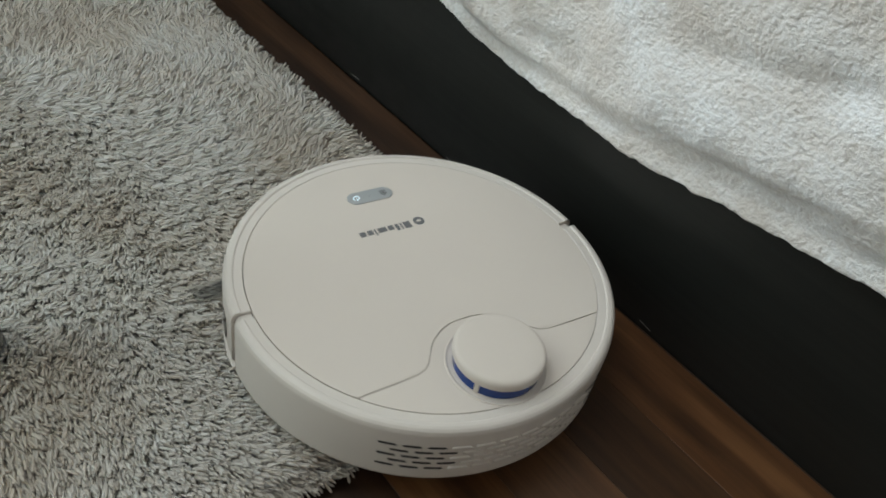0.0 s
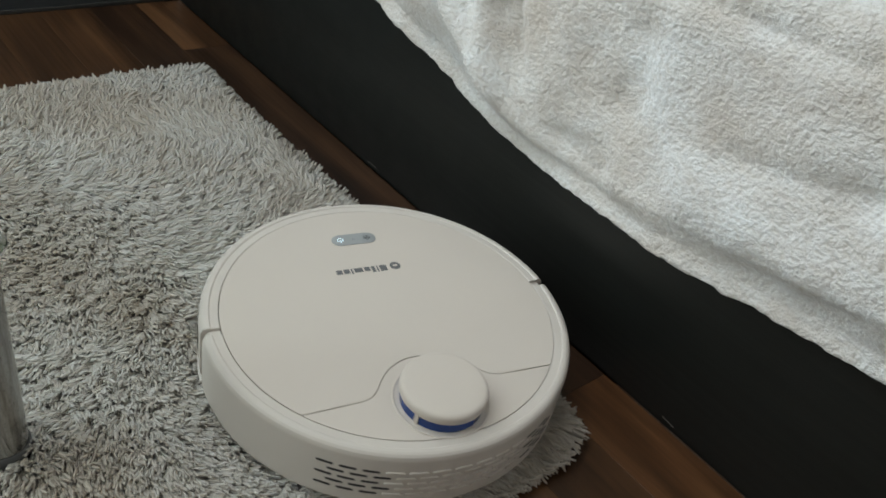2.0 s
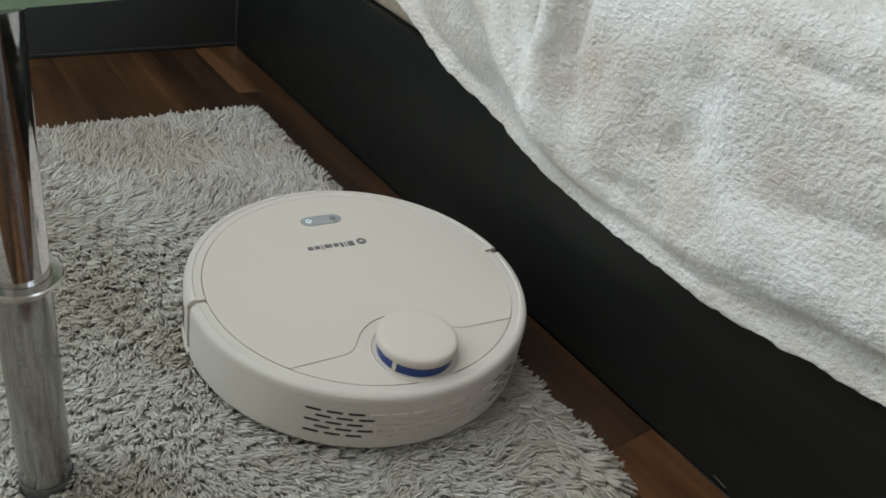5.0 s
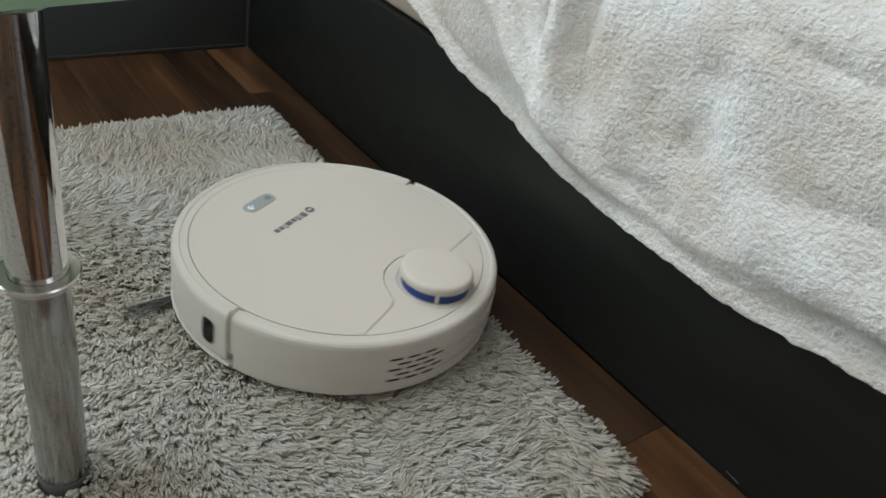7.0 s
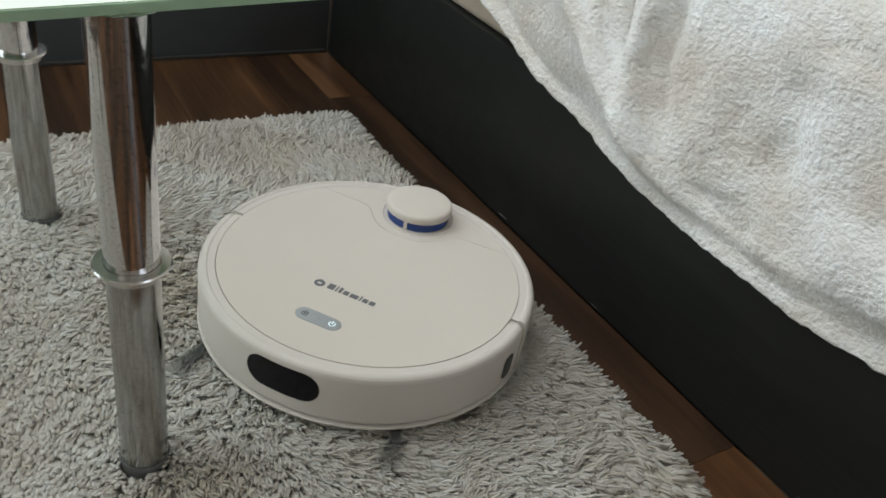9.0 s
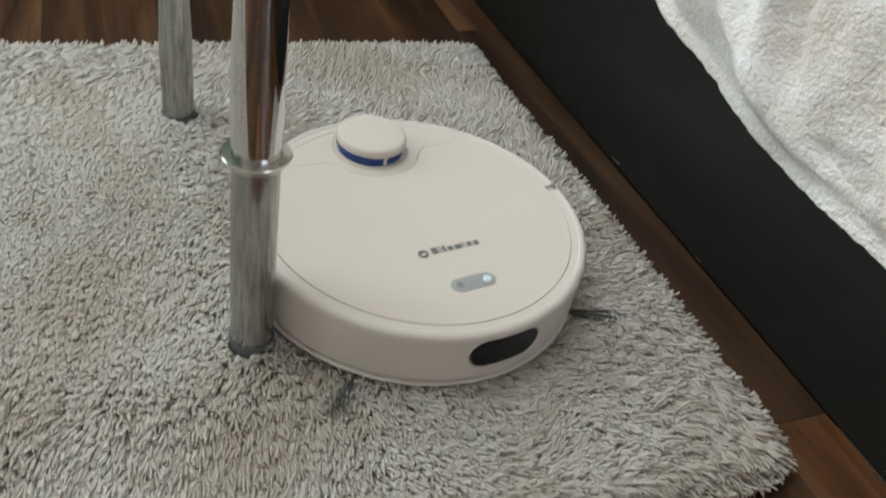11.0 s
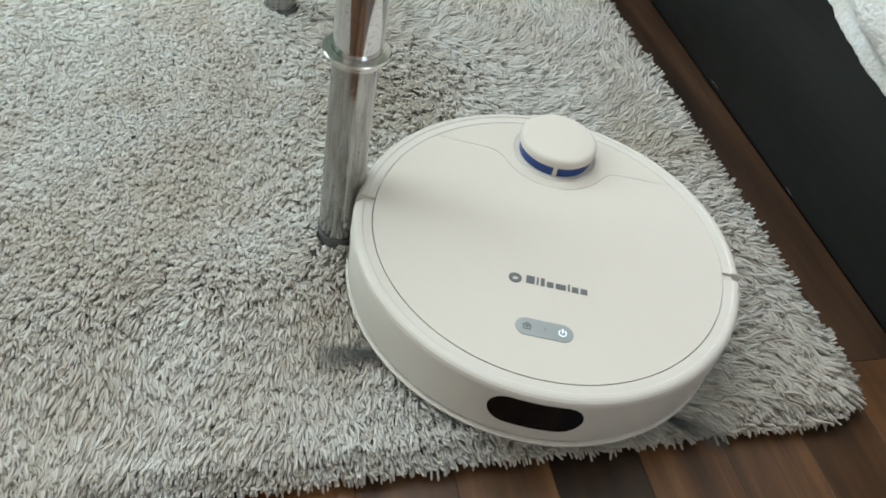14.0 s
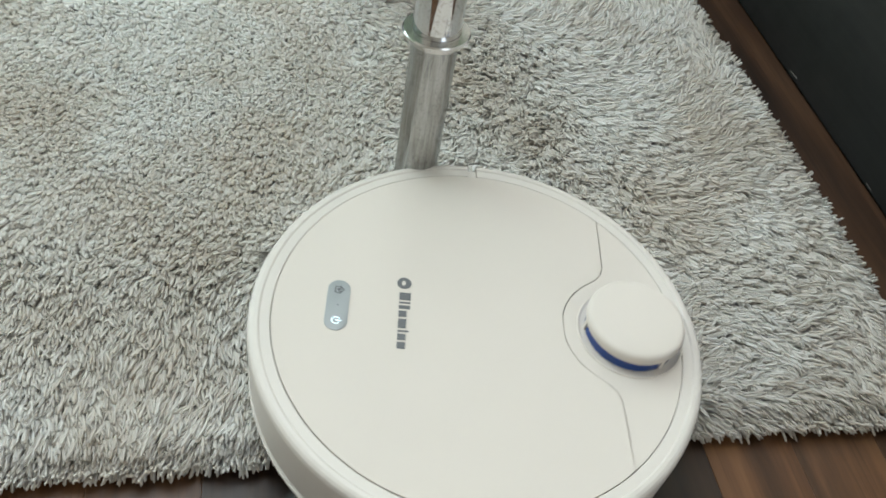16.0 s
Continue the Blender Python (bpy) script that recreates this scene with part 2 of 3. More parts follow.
def disc_bm(profile, n, cx=0.0, cy=0.0):
    """A solid of revolution: the profile runs from the bottom's rim to the top's, both closed by a flat cap."""
    bm = bmesh.new()
    rings = []
    for i in range(n):
        a = 2 * math.pi * i / n
        rings.append([bm.verts.new((cx + r * math.cos(a), cy + r * math.sin(a), z)) for r, z in profile])
    for i in range(n):
        p, q = rings[i], rings[(i + 1) % n]
        for j in range(len(profile) - 1):
            bm.faces.new((p[j], q[j], q[j + 1], p[j + 1]))
    bm.faces.new([r[0] for r in rings][::-1])
    bm.faces.new([r[-1] for r in rings])
    return bm


def plate_bm(outline, z0, z1, bevel=0.0):
    """A flat plate of an outline of (x, y)."""
    bm = bmesh.new()
    lo = [bm.verts.new((x, y, z0)) for x, y in outline]
    hi = [bm.verts.new((x, y, z1)) for x, y in outline]
    n = len(outline)
    for i in range(n):
        bm.faces.new((lo[i], lo[(i + 1) % n], hi[(i + 1) % n], hi[i]))
    bm.faces.new(lo[::-1])
    top = bm.faces.new(hi)
    if bevel:
        bmesh.ops.bevel(bm, geom=list(top.edges), offset=bevel, segments=2, affect="EDGES", profile=0.5)
    return bm


def capsule(cx, cy, half, r, along="y", n=10):
    pts = []
    for s, a0 in ((1, -90), (-1, 90)):
        for i in range(n + 1):
            a = radians(a0 + 180 * i / n)
            u, v = s * half + r * math.cos(a), r * math.sin(a)
            pts.append((cx + u, cy + v) if along == "x" else (cx - v, cy + u))
    return pts


def wrap_bm(outline, radius, depth):
    """A plate of an outline of (degrees, z) bent round a cylinder; it stands proud by depth."""
    bm = bmesh.new()

    def at(a, z, r):
        return bm.verts.new((r * math.cos(radians(a)), r * math.sin(radians(a)), z))

    cols = 14
    a_lo, a_hi = min(a for a, _ in outline), max(a for a, _ in outline)
    n = len(outline)

    def span(a):
        zs = []
        for i in range(n):
            (p, u), (q, v) = outline[i], outline[(i + 1) % n]
            if (p - a) * (q - a) <= 0 and p != q:
                zs.append(u + (v - u) * (a - p) / (q - p))
        return min(zs), max(zs)

    rows = []
    for i in range(cols + 1):
        a = a_lo + (a_hi - a_lo) * (0.5 - 0.5 * math.cos(math.pi * (0.02 + 0.96 * i / cols)))
        z0, z1 = span(a)
        rows.append((at(a, z0, radius), at(a, z1, radius), at(a, z1, radius + depth), at(a, z0, radius + depth)))
    for p, q in zip(rows, rows[1:]):
        for j in range(4):
            bm.faces.new((p[j], q[j], q[(j + 1) % 4], p[(j + 1) % 4]))
    bm.faces.new(rows[0])
    bm.faces.new(rows[-1][::-1])
    return bm


def capsule_deg(a, z, half_deg, half_z, radius, n=8):
    """A capsule outline in degrees and height; its ends are round in metres."""
    k = math.degrees(half_z / radius)
    pts = []
    for s, b0 in ((1, -90), (-1, 90)):
        for i in range(n + 1):
            b = radians(b0 + 180 * i / n)
            pts.append((a + s * max(0.0, half_deg - k) + k * math.cos(b), z + half_z * math.sin(b)))
    return pts


def rounded_deg(a, z, half_deg, half_z, r, radius, n=5):
    """A rectangle with round corners in degrees and height."""
    k = math.degrees(r / radius)
    pts = []
    for sx, sz, b0 in ((1, -1, -90), (1, 1, 0), (-1, 1, 90), (-1, -1, 180)):
        for i in range(n + 1):
            b = radians(b0 + 90 * i / n)
            pts.append((a + sx * (half_deg - k) + k * math.cos(b), z + sz * (half_z - r) + r * math.sin(b)))
    return pts


# ---- the room ----
def setting():
    x0, x1, y0, y1, h = ROOM
    t = 0.15
    tagged(part("floor", box_bm(x0 - t, x1 + t, y0 - t, y1 + t, -0.1, -0.0085), GROOVE), "dark walnut strip laminate floor under a shag rug", "floor", "", "structure")
    def wall(name, boxes):
        bm = bmesh.new()
        for b in boxes:
            tmp = box_bm(*b)
            me = bpy.data.meshes.new("tmp")
            tmp.to_mesh(me)
            tmp.free()
            bm.from_mesh(me)
            bpy.data.meshes.remove(me)
        if name == "ceiling":
            tagged(part(name, bm, CEILING), "plain white painted ceiling with an added opening for the overhead fill light", "ceiling", "", "structure")
        else:
            tagged(part(name, bm, WALL), "warm white painted room wall", "wall", "", "structure")

    p, q, u, v = ROOF_OPENING
    wall("ceiling", [(x0 - t, p, y0 - t, y1 + t, h, h + 0.1), (q, x1 + t, y0 - t, y1 + t, h, h + 0.1), (p, q, y0 - t, u, h, h + 0.1), (p, q, v, y1 + t, h, h + 0.1)])

    a, b, c, d = WIN_A
    wall("wall_south", [(x0, a, y0 - t, y0, -0.0085, h), (b, x1, y0 - t, y0, -0.0085, h), (a, b, y0 - t, y0, -0.0085, c), (a, b, y0 - t, y0, d, h)])
    e, f, g, i = WIN_B
    wall("wall_west", [(x0 - t, x0, y0 - t, e, -0.0085, h), (x0 - t, x0, f, y1 + t, -0.0085, h), (x0 - t, x0, e, f, -0.0085, g), (x0 - t, x0, e, f, i, h)])
    j, k, l, m = WIN_N
    wall("wall_north", [(x0, j, y1, y1 + t, -0.0085, h), (k, x1, y1, y1 + t, -0.0085, h), (j, k, y1, y1 + t, -0.0085, l), (j, k, y1, y1 + t, m, h)])
    wall("wall_east", [(x1, x1 + t, y0 - t, y1 + t, -0.0085, h)])


setting()
BED_X, BACK_Y = 0.104, 1.138


def bed():
    th = thing("bed", "bed with a black-brown side panel and beige mattress", "bed")
    part("side_panel", box_bm(BED_X, BED_X + 0.022, -0.95, BACK_Y - 0.004, 0.0, 0.232, 0.0015), PANEL, th, "black-brown laminate bed side panel")
    part("end_panel", box_bm(BED_X + 0.024, 1.70, -0.95, -0.928, 0.0, 0.232, 0.0015), PANEL, th)
    part("slat_base", box_bm(BED_X + 0.024, 1.70, -0.926, BACK_Y - 0.006, 0.16, 0.20), PANEL, th)
    part("mattress", box_bm(BED_X + 0.008, 1.70, -0.92, BACK_Y - 0.01, 0.2325, 0.400, 0.012, 3), MATTRESS, th, "beige cloth mattress side")


SCUFF = mat_plain("pale_scuff", (0.16, 0.145, 0.13), 0.7)


def scuffs():
    panel = bpy.data.objects["side_panel"]
    for y, z, w, lean in ((-0.029, 0.008, 0.016, 8), (0.512, 0.007, 0.020, -4), (0.30, 0.004, 0.012, 3)):
        bm = box_bm(-0.0004, 0.0003, -w / 2, w / 2, -0.0005, 0.0005)
        bm.transform(Matrix.Translation((BED_X, y, z)) @ pose(0, 0, 0, lean, 0, 0))
        part("scuff", bm, SCUFF, panel, "short pale scuff mark")


bed()
scuffs()


def cabinet():
    th = thing("low_cabinet", "low slate-grey board cabinet beside the bed end", "cabinet")
    part("front_board", box_bm(-1.6, BED_X - 0.003, BACK_Y, BACK_Y + 0.02, 0.0, 0.62, 0.001), BOARD, th)
    part("dusty_foot_strip", box_bm(-1.6, BED_X - 0.004, BACK_Y - 0.004, BACK_Y - 0.0005, 0.0, 0.007, 0.001), DUST, th, "dusty grey foot strip")
    part("body", box_bm(-1.6, BED_X - 0.003, BACK_Y + 0.022, BACK_Y + 0.45, 0.0, 0.62, 0.002), BOARD, th)


cabinet()


def blanket_edge(y):
    """Height of the hem along the bed."""
    ys = [-0.95, -0.40, -0.20, -0.10, 0.0, 0.09, 0.18, 0.28, 0.36, 0.44, 0.52, 0.61, 0.75, 0.95, 1.12]
    zs = [0.246, 0.237, 0.215, 0.202, 0.189, 0.183, 0.182, 0.193, 0.207, 0.222, 0.240, 0.270, 0.312, 0.335, 0.35]
    return float(np.interp(y, ys, zs))


# ridges (+) and hollows (-) of the throw: height, width, then y, z along the line
FOLDS = [
    (0.011, 0.0085, (0.44, 0.400), (0.420, 0.362), (0.405, 0.340), (0.385, 0.312), (0.362, 0.288), (0.322, 0.264), (0.29, 0.24)),
    (0.017, 0.0105, (0.345, 0.440), (0.338, 0.400), (0.335, 0.355), (0.332, 0.314), (0.308, 0.267), (0.276, 0.235), (0.25, 0.215)),
    (-0.010, 0.0080, (0.385, 0.400), (0.368, 0.345), (0.358, 0.316), (0.341, 0.295)),
    (-0.012, 0.0130, (0.305, 0.420), (0.302, 0.360), (0.298, 0.320), (0.275, 0.278), (0.245, 0.25)),
    (0.006, 0.0220, (0.235, 0.400), (0.225, 0.330), (0.220, 0.270), (0.205, 0.240)),
    (-0.010, 0.0220, (0.172, 0.385), (0.158, 0.365), (0.142, 0.345), (0.140, 0.310), (0.150, 0.260)),
    (-0.011, 0.0120, (0.225, 0.236), (0.190, 0.228), (0.150, 0.225), (0.115, 0.222)),
    (0.008, 0.0240, (0.110, 0.300), (0.040, 0.262), (-0.050, 0.258), (-0.150, 0.270)),
    (-0.006, 0.0150, (0.115, 0.240), (0.045, 0.224), (-0.026, 0.226), (-0.085, 0.236), (-0.18, 0.25)),
    (-0.007, 0.0160, (0.100, 0.290), (0.020, 0.300), (-0.087, 0.326), (-0.22, 0.360)),
    (-0.009, 0.0130, (0.19, 0.415), (0.135, 0.407), (0.073, 0.406), (-0.008, 0.408), (-0.10, 0.42)),
    (0.007, 0.0120, (0.20, 0.436), (0.11, 0.440), (0.03, 0.455), (-0.08, 0.47)),
    (-0.006, 0.0160, (-0.20, 0.22), (-0.26, 0.30), (-0.28, 0.40)),
]
# a crest runs along the drape; below it the cloth turns in towards the panel: y, z, height
CREST = [(-0.95, 0.300, 0.012), (-0.20, 0.272, 0.015), (-0.085, 0.248, 0.016), (-0.026, 0.238, 0.016), (0.045, 0.230, 0.015), (0.10, 0.219, 0.012), (0.155, 0.213, 0.012),
         (0.216, 0.214, 0.018), (0.254, 0.226, 0.026), (0.296, 0.249, 0.033), (0.345, 0.280, 0.036), (0.393, 0.306, 0.036), (0.439, 0.334, 0.034), (0.50, 0.377, 0.024), (0.56, 0.40, 0.012), (0.70, 0.41, 0.004)]


def line_distance(py, pz, line):
    """Distance to a broken line, and a weight that fades towards its ends."""
    best, along, done = np.full(py.shape, 9.0), np.zeros(py.shape), 0.0
    total = sum(math.hypot(c - a, d - b) for (a, b), (c, d) in zip(line, line[1:]))
    for (a, b), (c, d) in zip(line, line[1:]):
        uy, uz = c - a, d - b
        k = np.clip(((py - a) * uy + (pz - b) * uz) / (uy * uy + uz * uz), 0, 1)
        here = np.hypot(py - a - k * uy, pz - b - k * uz)
        along = np.where(here < best, (done + k * math.hypot(uy, uz)) / total, along)
        best = np.minimum(best, here)
        done += math.hypot(uy, uz)
    w = np.clip(np.minimum(along, 1 - along) / 0.3, 0, 1)
    return best, w * w * (3 - 2 * w)


def blanket():
    """A cream fleece throw that hangs over the bed's side, with slanting folds."""
    ny, nv = 500, 215
    ys = np.linspace(-0.93, 1.10, ny)
    zl = np.array([blanket_edge(y) for y in ys])
    zl = np.convolve(np.pad(zl, 6, "edge"), np.ones(13) / 13, "valid")
    y = np.repeat(ys[:, None], nv, 1)
    zl = np.repeat(zl[:, None], nv, 1)
    drop = 0.395 - zl
    s = (np.linspace(0, 1, nv)[None, :] ** 1.25) * (drop + 0.6285)
    k = np.clip(s / drop, 0, 1)
    a = np.clip((s - drop) / 0.05, 0, math.pi / 2)
    x = 0.093 + 0.017 * k + 0.05 * (1 - np.cos(a)) + np.maximum(0, s - drop - 0.0785)
    z = zl + np.minimum(s, drop) + 0.05 * np.sin(a)
    nx, nz = -np.cos(a), np.sin(a)
    d = 0.006 * k
    for amp, wid, *line in FOLDS:
        far, fade = line_distance(y, z, line)
        d = d + amp * fade * np.exp(-(far / wid) ** 2)
    cy, cz, ch = (np.array(c) for c in zip(*CREST))
    top, high = np.interp(y, cy, cz), np.interp(y, cy, ch)
    rise = np.clip((z - zl) / np.maximum(0.012, top - zl), 0, 1)
    d = d + high * np.where(z < top, rise ** 1.35, np.exp(-np.maximum(0, z - top) / 0.055))
    d += 0.005 * np.exp(-(s / 0.009) ** 2) - 0.003 * np.exp(-((s - 0.020) / 0.009) ** 2)
    pts = np.stack([x, y, z], -1).reshape(-1, 3)
    rough = []
    for p in pts:
        v = Vector(p)
        rough.append(0.007 * noise.noise(v * 9.0) + 0.0035 * noise.noise(v * 24.0 + Vector((3, 1, 7))) + 0.0008 * noise.noise(v * 150.0) + 0.0008 * noise.noise(v * 270.0))
    d += np.array(rough).reshape(d.shape)
    hem = np.array([0.0007 * noise.noise(Vector((q * 150, 0, 3))) for q in ys])
    z[:, 0] += hem
    fx, fz = x + nx * d, z + nz * d
    # it lies on the panel and the mattress
    limit = np.interp(fz, (0.240, 0.262, 0.36, 0.40), (0.0955, 0.107, 0.112, 0.16))
    fx = np.where(fz < 0.40, np.minimum(fx, limit), fx)
    co = np.stack([fx, y, fz], -1).reshape(-1, 3)
    g = np.arange(ny * nv).reshape(ny, nv)
    faces = np.stack([g[:-1, :-1], g[1:, :-1], g[1:, 1:], g[:-1, 1:]], -1).reshape(-1, 4)
    me = bpy.data.meshes.new("throw_blanket")
    me.from_pydata(co.tolist(), [], faces.tolist())
    me.polygons.foreach_set("use_smooth", np.ones(len(faces), bool))
    me.materials.append(FLEECE)
    ob = new("throw_blanket", me)
    sol = ob.modifiers.new("thickness", "SOLIDIFY")
    sol.thickness, sol.offset = 0.006, -1.0
    tagged(ob, "cream fleece throw blanket draped over the bed side", "blanket")


blanket()


# ---- table ----
LEGS = [(-0.452, 0.242), (-0.475, 0.638), (-1.12, 0.205), (-1.14, 0.60)]
LEG_R = 0.0195


def table():
    th = thing("coffee_table", "low beige glass coffee table with chrome tube legs on the rug", "table")
    top_z = 0.423
    c, s = math.cos(radians(8.2)), math.sin(radians(8.2))
    ox, oy = -0.318, 0.2305
    w, d, r = 0.98, 0.56, 0.012
    pts = []
    for px, py, a0 in ((-r, r, -90), (-r, d - r, 0), (-w + r, d - r, 90), (-w + r, r, 180)):
        for i in range(9):
            a = radians(a0 + 90 * i / 8)
            u, v = px + r * math.cos(a), py + r * math.sin(a)
            pts.append((ox + c * u - s * v * 0.35, oy + s * u + c * v))
    glass = part("tabletop", plate_bm(pts, top_z, top_z + 0.006, 0.0008), GLASS_EDGE, th, "green-edged glass table top")
    inner = [(ox - 0.49 + (x - ox + 0.49) * 0.998, oy + 0.2 + (y - oy - 0.2) * 0.997) for x, y in pts]
    sheet = part("frosted_face", plate_bm(inner, top_z + 0.0062, top_z + 0.0068), LACQUER, th, "beige frosted glass face")
    glass.visible_shadow = sheet.visible_shadow = False
    for x, y in LEGS:
        prof = [(LEG_R - 0.001, 0.2285), (LEG_R, 0.2287), (LEG_R, 0.4175), (LEG_R - 0.001, 0.4185)]
        leg = part("leg", disc_bm(prof, 48, x, y), CHROME, th, "chrome tube leg")
        part("lower_tube", disc_bm([(LEG_R - 0.0014, 0.010), (LEG_R - 0.0004, 0.011), (LEG_R - 0.0004, 0.2276), (LEG_R - 0.0014, 0.2282)], 48, x, y), CHROME_WORN, leg, "dulled and speckled chrome lower tube")
        # dark ring round the lowest part of the leg
        part("foot_ring", disc_bm([(LEG_R + 0.0006, 0.0095), (LEG_R + 0.0010, 0.012), (LEG_R + 0.0010, 0.0335), (LEG_R + 0.0003, 0.0345)], 48, x, y), FOOT_DARK, leg, "dark ring at the leg foot")
        part("washer", disc_bm([(LEG_R + 0.006, 0.4187), (LEG_R + 0.006, 0.4226)], 32, x, y), CLEAR, leg)
        z = 0.231
        ring = [(LEG_R + 0.0003, z - 0.0075), (LEG_R + 0.0028, z - 0.0070), (LEG_R + 0.0030, z - 0.0012), (LEG_R + 0.0072, z - 0.0008), (LEG_R + 0.0078, z + 0.0006),
                (LEG_R + 0.0070, z + 0.0018), (LEG_R + 0.0030, z + 0.0022), (LEG_R + 0.0003, z + 0.0024)]
        part("collar", revolve_bm(ring, 56, cx=x, cy=y), STEEL, leg, "satin steel collar ring")


table()


# ---- rug ----
RUG = (-1.38, 0.011, -0.001, 0.845)  # backing x0 x1 y0 y1


def rug():
    th = thing("shag_rug", "light grey-beige long-pile shag rug on the floor", "rug")
    # Backing set high and pale so gaps between the yarns stay bright.
    part("backing", box_bm(RUG[0], RUG[1] - 0.022, RUG[2] + 0.018, RUG[3] - 0.022, 0.0, 0.0208, 0.008, 3), BACKING, th)
    # Unseen pad, added to brighten the gaps in the pile under the table.
    part("gap_fill_pad", box_bm(RUG[0] + 0.03, -0.51, 0.21, 0.69, 0.0210, 0.0272, 0.003, 2), BACKING, th)
    rng = np.random.default_rng(7)
    # yarns stand in tufts on a loose grid; thinner where the rug runs out of reach
    spacing = 0.00215
    gx, gy = np.meshgrid(np.arange(RUG[0], RUG[1], spacing), np.arange(RUG[2], RUG[3], spacing))
    x = gx.ravel() + rng.uniform(-0.6, 0.6, gx.size) * spacing
    y = gy.ravel() + rng.uniform(-0.6, 0.6, gx.size) * spacing
    keep = rng.random(x.size) < np.where(x < -0.98, 0.2, np.where(y > 0.47, 0.72, 1.0))
    for lx, ly in LEGS:
        keep &= np.hypot(x - lx, y - ly) > LEG_R + 0.0002
    # round corners
    for y_end, sign, rad in ((RUG[2], -1, 0.055), (RUG[3], 1, 0.014)):
        kx, ky = np.maximum(0, x - (RUG[1] - rad)), np.maximum(0, sign * (y - y_end) + rad)
        keep &= np.hypot(kx, ky) < rad
    keep &= x < RUG[1] - 0.014 * np.clip((y - 0.5) / 0.3, 0, 1)
    x, y = x[keep], y[keep]
    n = x.size

    def wave(px, py, k, seed):
        g = np.random.default_rng(seed)
        out = np.zeros_like(px)
        for _ in range(7):
            a, f, p = g.uniform(0, 6.283), k * g.uniform(0.6, 1.5), g.uniform(0, 6.283)
            out += np.sin(px * f * math.cos(a) + py * f * math.sin(a) + p)
        return out / 2.6

    cell = 0.0072
    jx, jy = wave(x, y, 500, 1) * 0.0015, wave(x, y, 500, 2) * 0.0015
    ix, iy = np.floor((x + jx) / cell).astype(int), np.floor((y + jy) / cell).astype(int)
    h = ((ix * 73856093) ^ (iy * 19349663)) & 0xFFFFF
    tuft = np.random.default_rng(11).random((0x100000, 4))[h]
    cx, cy = (ix + 0.2 + 0.6 * tuft[:, 0]) * cell, (iy + 0.2 + 0.6 * tuft[:, 1]) * cell
    stand = np.clip((-0.40 - x) / 0.12, 0, 1) * np.clip((y - 0.15) / 0.10, 0, 1) * np.clip((0.74 - y) / 0.1, 0, 1)
    calm = np.maximum(stand, np.clip((0.24 - y) / 0.10, 0, 1) * np.clip((-0.22 - x) / 0.1, 0, 1))
    lean = -1.68 + (1 - 0.6 * calm) * (0.75 * wave(x, y, 12, 3) + 0.35 * wave(x, y, 45, 4) + (tuft[:, 2] - 0.5) * 1.4)
    # under the table the pile stands up; the strip along the bed is brushed towards the floor, and the pile falls outwards at the rim
    ex, ey0, ey1 = RUG[1] - x, y - RUG[2], RUG[3] - y
    side = np.clip(1.25 - ex / 0.30, 0, 1)
    far = np.clip((y - 0.52) / 0.16, 0, 1)
    lean = lean + side * (1 - far) * 1.45 + far * 2.3
    dx, dy = np.cos(lean), np.sin(lean)
    for dist, ux, uy in ((ex, 1, 0), (ey0, 0, -1), (ey1, 0, 1)):
        w = np.clip(1 - dist / 0.026, 0, 1) * 1.6
        dx, dy = dx + ux * w, dy + uy * w
    ln = np.hypot(dx, dy) + 1e-6
    dx, dy = dx / ln, dy / ln
    turn = rng.normal(0, 0.19, n)
    dx, dy = dx * np.cos(turn) - dy * np.sin(turn), dx * np.sin(turn) + dy * np.cos(turn)
    rim = np.clip(1 - np.minimum(np.minimum(ex, ey0), ey1) / 0.022, 0, 1)
    size = rng.uniform(0.0180, 0.0265, n) * (0.92 + 0.16 * tuft[:, 3]) * (1 - 0.34 * rim)
    # yarns prop against the table legs
    prop = np.zeros(n)
    for lx, ly in LEGS:
        prop = np.maximum(prop, np.clip(1 - (np.hypot(x - lx, y - ly) - LEG_R) / 0.022, 0, 1))
    # tufts set upright between table and bed, so their gaps darken that patch
    dark_patch = np.clip(1.3 - np.hypot((x + 0.33) / 0.22, (y - 0.27) / 0.26), 0, 1)
    tilt = np.radians(np.clip(61 + 2 * far - 8 * stand + 3 * (calm - stand) - 12 * dark_patch * (1 - stand) + 8 * wave(x, y, 22, 5) + (tuft[:, 1] - 0.5) * (30 - 18 * calm) + rng.normal(0, 5, n), 16, 74) + 14 * rim - 30 * prop)
    up, out = np.cos(tilt), np.sin(tilt)
    z0 = 0.0160 - 0.009 * rim + 0.003 * stand
    mx, my = x + dx * out * size * 0.40, y + dy * out * size * 0.40
    mz = z0 + size * (0.42 * up + 0.14)
    ux_, uy_ = x + dx * out * size * 0.97, y + dy * out * size * 0.97
    pull = (0.40 - 0.20 * stand) * (1 - rim)
    tx, ty = ux_ + (cx + dx * out * size * 0.97 - ux_) * pull, uy_ + (cy + dy * out * size * 0.97 - uy_) * pull
    tz = z0 + size * (0.74 * up + 0.08)
    tz = np.minimum(tz, 0.0325 + 0.002 * rng.random(n))
    low = np.clip(rim * 1.2 - 0.2, 0, 1)
    tz = tz * (1 - low) + low * rng.uniform(0.004, 0.024, n)
    mz = np.minimum(mz, 0.0275)
    half = rng.uniform(0.00105, 0.00160, n) * (1 + 0.75 * stand) * np.where(y > 0.47, 1.2, 1.0)
    # a three-sided yarn with a blunt end: root, middle, end ring, tip
    ax, ay, az = tx - x, ty - y, tz - z0
    al = np.sqrt(ax * ax + ay * ay + az * az)
